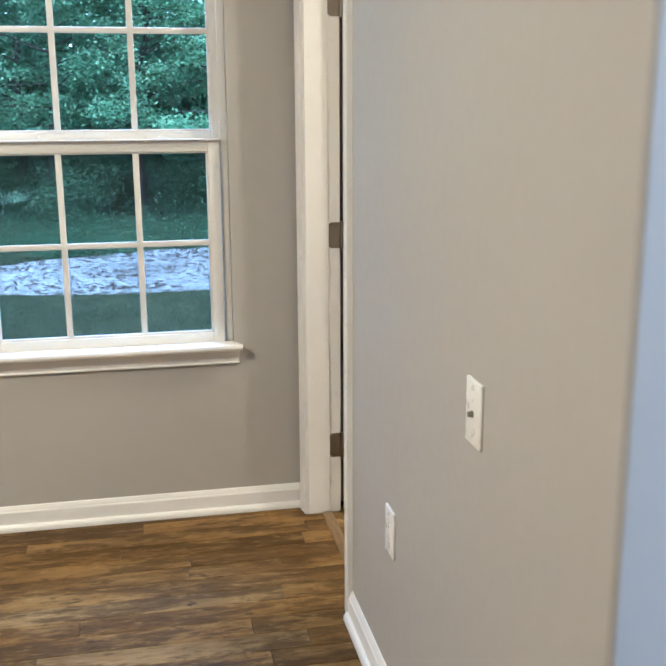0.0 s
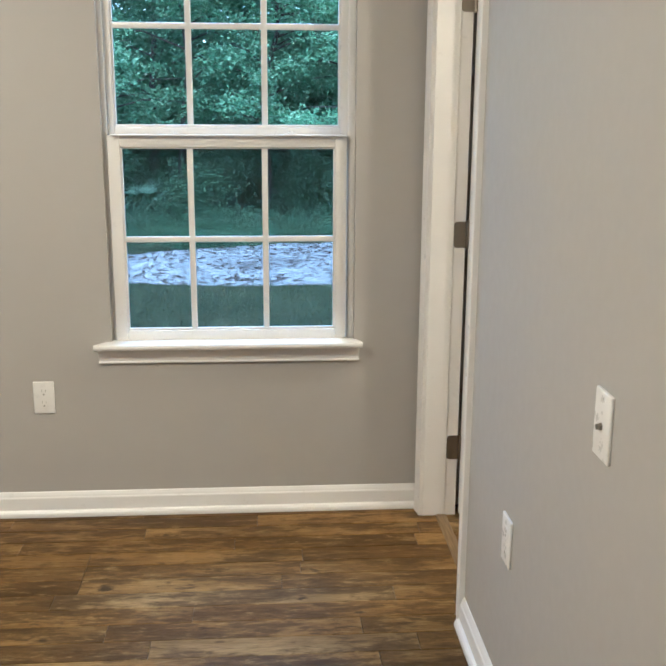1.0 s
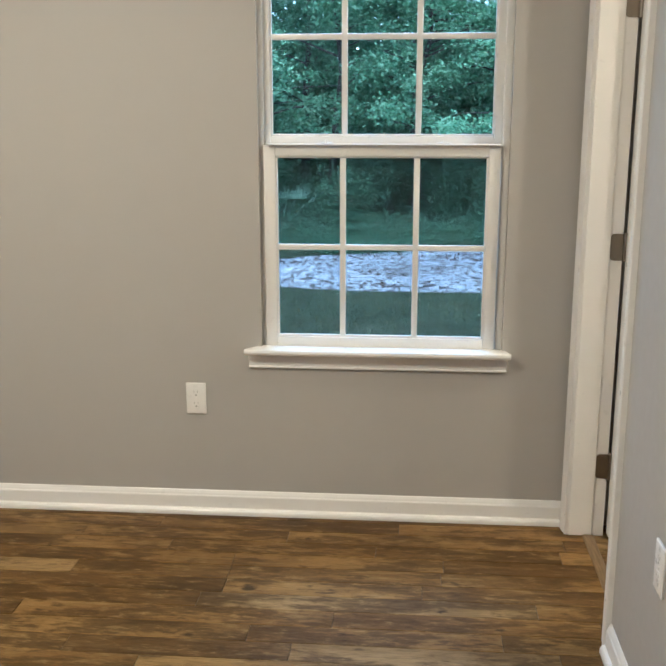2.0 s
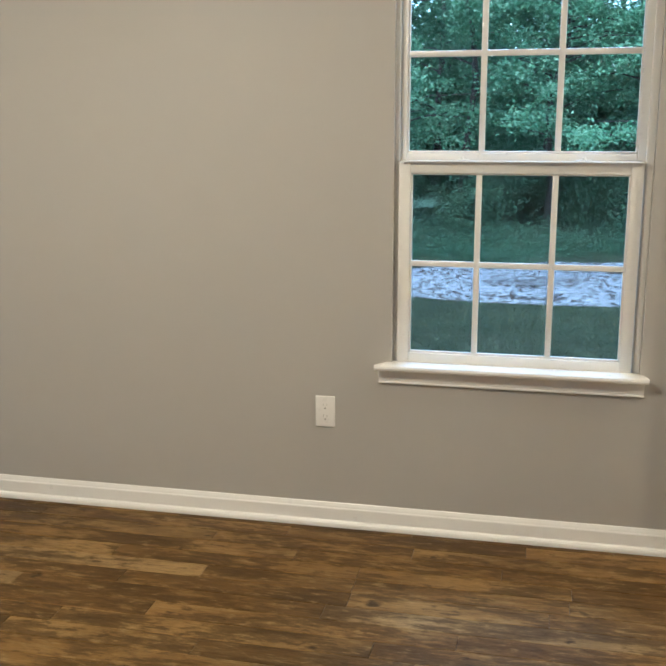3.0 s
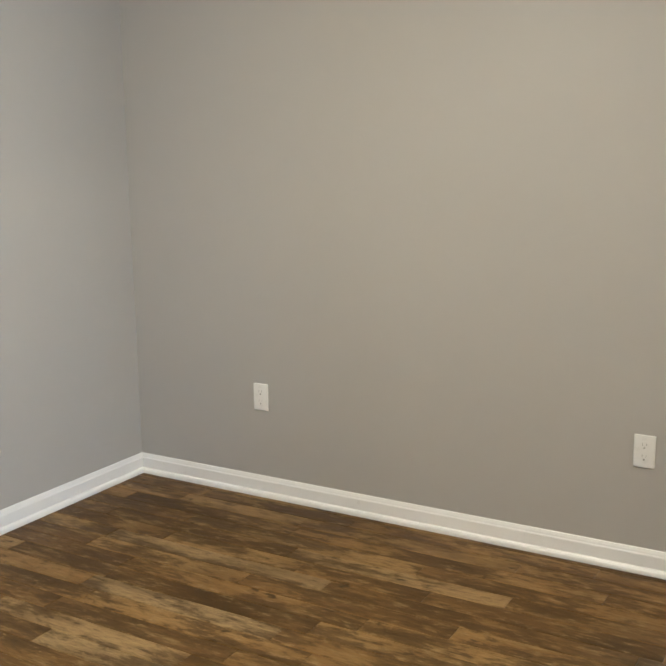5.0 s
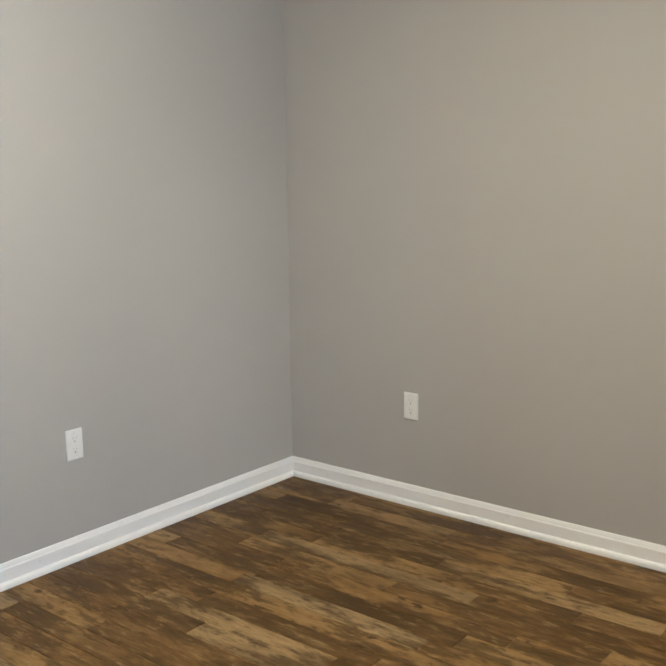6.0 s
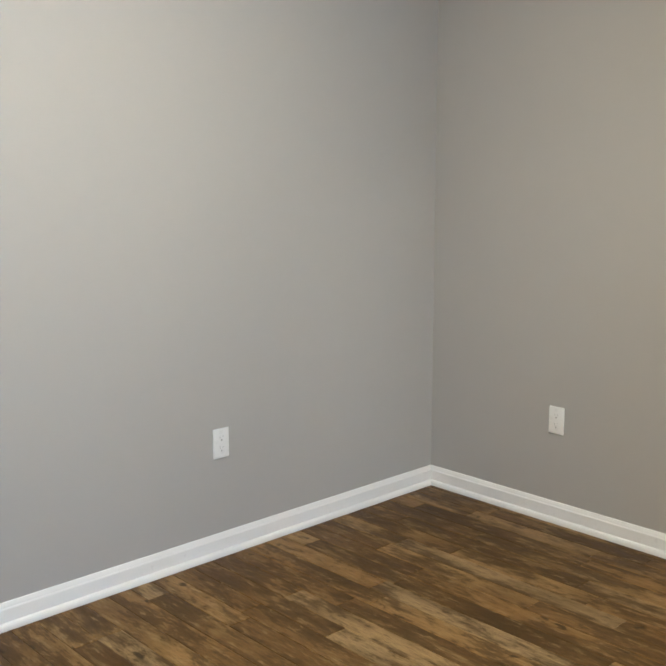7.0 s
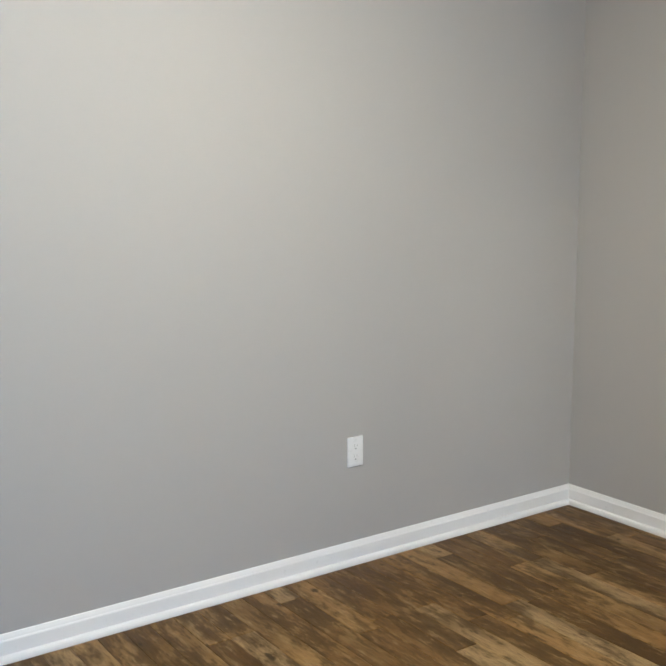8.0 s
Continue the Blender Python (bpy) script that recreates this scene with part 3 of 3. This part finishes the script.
def shrub(x, y, height, reach, leaves, mat, seed, leaf=0.06):
    rng = np.random.default_rng(seed)
    thing = tagged(new("shrub"), "dense green shrub in the undergrowth", "shrub", group="shrubs along the wood's edge")
    thing.location = (x, y, lawn_height(x, y) - 0.03)
    spots = []
    for k in range(16):
        a, f = rng.random() * 6.283, 0.4 + 0.6 * rng.random()
        end = Vector((math.cos(a) * reach * rng.random(), math.sin(a) * reach * rng.random(), height * f))
        bm = bmesh.new()
        tube(bm, (0, 0, 0), end * 0.55 + Vector((0, 0, 0.05)), 0.014, 0.009, 5)
        tube(bm, end * 0.55 + Vector((0, 0, 0.05)), end, 0.009, 0.003, 5)
        part("stem", bm, M_BARK, thing)
        for t in (0.5, 0.7, 0.85, 1.0):
            spots.append(tuple(end * t + Vector(rng.normal(size=3) * 0.07)))
    c = clumps(rng, spots, leaves // len(spots), (0.13, 0.13, 0.10))
    c[:, 2] = np.maximum(c[:, 2], 0.06)
    crown = new("crown", leaf_mesh("crown", c, leaf * (0.6 + 0.7 * rng.random(len(c))), rng, mat))
    crown.parent = thing
    return thing


def palmetto(x, y, size, seed):
    rng = np.random.default_rng(seed)
    thing = tagged(new("palmetto"), "pale green palmetto with fan fronds", "palmetto")
    thing.location = (x, y, lawn_height(x, y) - 0.02)
    for k in range(9):
        a = k * 0.7 + rng.random() * 0.3
        tilt = 0.5 + 0.5 * rng.random()
        end = Vector((math.cos(a) * tilt, math.sin(a) * tilt, 1.0)) * size * (0.3 + 0.6 * rng.random())
        bm = bmesh.new()
        tube(bm, (0, 0, 0), end, 0.005, 0.003, 5)
        d = end.normalized()
        s = d.cross(Vector((0, 0, 1))).normalized()
        for i in range(10):
            b = (i / 9 - 0.5) * 2.2
            w = (d * math.cos(b) + s * math.sin(b)).normalized() * size * 0.62
            w.z -= 0.12 * size
            q = w.cross(d.cross(s)).normalized() * 0.007
            v = [bm.verts.new(end + c) for c in (Vector(), w * 0.5 + q, w, w * 0.5 - q)]
            bm.faces.new(v)
        part("frond", bm, M_FROND, thing)
    return thing


rng = np.random.default_rng(11)
k = 0
for x, y, h, low, reach, n, mat in ((-5.2, 11.9, 5.6, 0.30, 1.9, 7000, M_LEAF), (-3.4, 11.6, 5.2, 0.30, 1.8, 7500, M_LEAF), (-1.9, 12.2, 6.0, 0.32, 1.9, 7500, M_LEAF),
                                    (-0.5, 11.7, 5.4, 0.30, 1.7, 7500, M_LEAF), (0.9, 11.3, 5.6, 0.24, 1.8, 8000, M_LEAF_B), (2.5, 11.8, 5.8, 0.25, 1.9, 7500, M_LEAF_B),
                                    (4.3, 12.2, 5.4, 0.3, 1.9, 6500, M_LEAF), (-4.6, 14.3, 7.0, 0.22, 2.3, 7000, M_LEAF), (-2.6, 14.8, 7.5, 0.22, 2.3, 7000, M_LEAF),
                                    (-0.6, 14.6, 7.0, 0.22, 2.3, 7000, M_LEAF), (1.6, 14.9, 7.4, 0.22, 2.3, 7000, M_LEAF), (3.8, 14.6, 7.2, 0.22, 2.3, 7000, M_LEAF)):
    k += 1
    tree(x, y, h, low, reach, n, mat, 100 + k)
for x, y, h in ((-5.0, 11.2, 1.2), (-3.9, 11.9, 1.4), (-2.7, 12.4, 1.2), (-1.6, 11.6, 0.8), (-0.9, 12.7, 1.5), (0.1, 12.3, 1.1), (0.9, 11.3, 1.0), (1.8, 11.1, 1.3), (2.9, 11.3, 1.4), (4.0, 11.5, 1.3),
                (-3.2, 13.2, 1.8), (-1.4, 13.6, 1.9), (0.6, 13.5, 1.9), (2.3, 13.3, 1.9)):
    k += 1
    shrub(x, y, h, 0.75, 7000, M_LEAF if k % 3 else M_LEAF_B, 200 + k)
palmetto(-2.42, 10.45, 0.56, 7)


def undergrowth():
    """Low weeds at the foot of the woods and on a hump beside the track."""
    rng = np.random.default_rng(37)
    spots = []
    for _ in range(1500):
        x, d = rng.uniform(-6, 5), rng.random()
        y = 9.15 + 0.3 * (x + 0.4) * (x < 1) + 0.3 * noise.noise((x * 0.9, 2.2, 0)) + 2.2 * d
        spots.append((x, y, lawn_height(x, y) + (0.03 + 0.30 * d) * rng.random()))
    for _ in range(90):
        x, y = -1.15 + 0.26 * rng.normal(), 8.15 + 0.2 * rng.normal()
        spots.append((x, y, lawn_height(x, y) + 0.06 + 0.10 * rng.random()))
    c = clumps(rng, spots, 34, (0.10, 0.10, 0.05))
    c[:, 2] = np.maximum(c[:, 2], GROUND)
    me = leaf_mesh("undergrowth", c, 0.05 * (0.5 + 0.8 * rng.random(len(c))), rng, M_LEAF, -0.3, 0.3)
    return tagged(new("undergrowth", me), "low green weeds at the foot of the woods", "weeds", kind="stuff")


undergrowth()


def far_woods():
    rng = np.random.default_rng(31)
    spots = [(rng.uniform(-9, 8), rng.uniform(16.5, 19.5), GROUND + 0.2 + 8.5 * rng.random()) for _ in range(3300)]
    # gaps of sky among the tops
    spots = [p for p in spots if p[2] < 2.6 or noise.noise((p[0] * 0.8, p[1] * 0.3, p[2] * 0.9)) > 0.05 * (p[2] - 2.6)]
    c = clumps(rng, spots, 60, (0.45, 0.4, 0.35))
    c[:, 2] = np.maximum(c[:, 2], GROUND + 0.1)
    me = leaf_mesh("far_woods", c, 0.21 * (0.6 + 0.7 * rng.random(len(c))), rng, M_LEAF)
    return tagged(new("far_woods", me), "dim dense woods behind the edge trees", "woods", kind="stuff")


far_woods()


def grass():
    rng = np.random.default_rng(41)
    n = 90000
    x = rng.uniform(-5.5, 4.0, n)
    y = np.where(rng.random(n) < 0.62, rng.uniform(2.6, 6.9, n), rng.uniform(7.4, 10.8, n))
    keep = [i for i in range(n) if not (6.05 - 0.035 * x[i] + 0.25 * noise.noise((x[i] * 0.7, 3.1, 0)) < y[i] < 8.47 + (0.62 if x[i] < -0.4 else 0.22) * (x[i] + 0.4))]
    x, y = x[keep], y[keep]
    z = np.array([lawn_height(a, b) for a, b in zip(x, y)]) - 0.01
    n = len(x)
    h = rng.uniform(0.02, 0.055, n)
    lean = rng.normal(size=(n, 2)) * 0.03
    ang = rng.random(n) * 6.283
    w = np.stack([np.cos(ang), np.sin(ang)], 1) * 0.004
    base = np.stack([x, y, z], 1)
    a, b, c = base.copy(), base.copy(), base.copy()
    a[:, :2] -= w
    b[:, :2] += w
    c[:, :2] += lean
    c[:, 2] += h
    v = np.stack([a, b, c], 1).reshape(-1, 3)
    me = bpy.data.meshes.new("grass")
    me.from_pydata(v.tolist(), [], np.arange(3 * n).reshape(n, 3).tolist())
    me.materials.append(M_GRASS)
    return tagged(new("grass", me), "short green lawn grass", "grass", kind="stuff")


grass()


def litter():
    rng = np.random.default_rng(43)
    c = []
    for _ in range(11000):
        x, v = rng.uniform(-5, 4), rng.random()
        streaks = noise.noise((x * 0.6, v * 9, 7)) + 0.25 * (v > 0.6) - 0.3 * (x > -0.4) * (v < 0.5)
        if streaks > rng.uniform(-0.15, 0.6):
            c.append(track_point(x, v))
    c = np.array(c) + np.array((0, 0, 0.012))
    me = leaf_mesh("leaf_litter", c, 0.045 * (0.4 + rng.random(len(c))), rng, M_LITTER, 0.0, 0.35)
    return tagged(new("leaf_litter", me), "brown fallen leaves scattered on the sand", "leaves", kind="stuff")


litter()

# ---- floor planks ----
PW, GAP = 0.0834, 0.0005
FIRST = -0.131
plank_cache = {}


def plank_mesh(length, width):
    key = (round(length, 3), round(width, 4))
    if key not in plank_cache:
        l, w, c, d = key[0] / 2 - GAP, key[1] / 2 - GAP, 0.0012, 0.0008
        v = [(-l, -w, -0.007), (l, -w, -0.007), (l, w, -0.007), (-l, w, -0.007), (-l, -w, -d), (l, -w, -d), (l, w, -d), (-l, w, -d),
             (-l + c, -w + c, 0), (l - c, -w + c, 0), (l - c, w - c, 0), (-l + c, w - c, 0)]
        f = [(8, 9, 10, 11)] + [(i, (i + 1) % 4, 4 + (i + 1) % 4, 4 + i) for i in range(4)] + [(4 + i, 4 + (i + 1) % 4, 8 + (i + 1) % 4, 8 + i) for i in range(4)]
        me = bpy.data.meshes.new("plank")
        me.from_pydata(v, [], f)
        me.materials.append(M_WOOD)
        plank_cache[key] = me
    return plank_cache[key]


# rows set to fit the camera's view, some joints filled in: the tone of the plank before the first joint, then each
# joint with the tone that follows it
ROWS = {-1: (0.08, [(-2.26, 0.5), (-1.35, 0.35), (-0.55, 0.6)]), 0: (0.50, [(-0.909, 0.66)]), 1: (0.10, [(-2.41, 0.55), (-1.28, 0.30), (-0.62, 0.18), (-0.046, 0.7)]),
        2: (0.42, [(-1.057, 0.62)]), 3: (0.88, [(-1.535, 0.60), (-1.056, 0.45), (-0.42, 0.62)]), 4: (0.20, [(-1.053, 0.64), (-0.477, 0.16)]),
        5: (0.97, [(-2.085, 0.34), (-1.113, 0.90), (-0.16, 0.3)]), 6: (0.30, [(-1.608, 0.62), (-0.72, 0.52)]), 7: (0.10, [(-2.773, 0.48), (-1.86, 0.70), (-0.94, 0.56)]),
        8: (0.12, [(-1.98, 0.72), (-1.409, 0.12), (-0.818, 0.86), (-0.131, 0.36)]), 9: (0.98, [(-2.053, 0.46), (-1.2, 0.7)]),
        11: (0.30, [(-2.775, 0.14), (-2.1, 0.62)]), 13: (0.22, [(-2.65, 0.95), (-1.9, 0.4)])}
rng = np.random.default_rng(3)
rest_v, rest_f = [], []


def beyond(me, centre):
    n = len(rest_v)
    rest_v.extend(tuple(Vector(v.co) + Vector(centre)) for v in me.vertices)
    rest_f.extend(tuple(n + i for i in p.vertices) for p in me.polygons)


def lay_row(row, end):
    """The planks of one row, west to east: (start, end, tone)."""
    first, listed = ROWS.get(row, (rng.random(), [(WEST + 0.2 + 0.8 * rng.random(), rng.random())]))
    cuts = list(listed)
    x = listed[0][0] - rng.uniform(0.55, 0.98)
    cuts.insert(0, (x, first))
    while x > WEST:
        x -= rng.uniform(0.45, 0.98)
        cuts.insert(0, (x, rng.random()))
    while cuts[-1][0] < end:
        cuts.append((cuts[-1][0] + rng.uniform(0.45, 0.98), rng.random()))
    for (a, tone), (b, _) in zip(cuts, cuts[1:]):
        a, b = max(a, WEST), min(b, end)
        if b - a > 0.01:
            yield a, b, tone


for row in range(-2, 100):
    y0, y1 = FIRST - PW * (row + 1), min(0.0, FIRST - PW * row)
    if y0 < SOUTH:
        break
    for a, b, tone in lay_row(row, EAST2 if y1 <= CORNER_Y else 0.055):
        me, centre = plank_mesh(b - a, y1 - y0), ((a + b) / 2, (y0 + y1) / 2, 0)
        if y1 > -2.4:
            ob = new("plank", me)
            ob.location = centre
            ob.parent = floor
            ob.color = (min(0.99, max(0.01, tone)), 0, rng.random(), 1)
        else:
            beyond(me, centre)
    if y1 > CORNER_Y:
        for a, b in ((0.082, 0.67), (0.67, EAST2)):
            beyond(plank_mesh(b - a, y1 - y0), ((a + b) / 2, (y0 + y1) / 2, 0))
me = bpy.data.meshes.new("planks_beyond")
me.from_pydata(rest_v, [], rest_f)
me.materials.append(M_WOOD)
rest = tagged(new("planks_beyond", me), kind="stuff")
rest.color = (0, 1, 0, 1)
rest.parent = floor
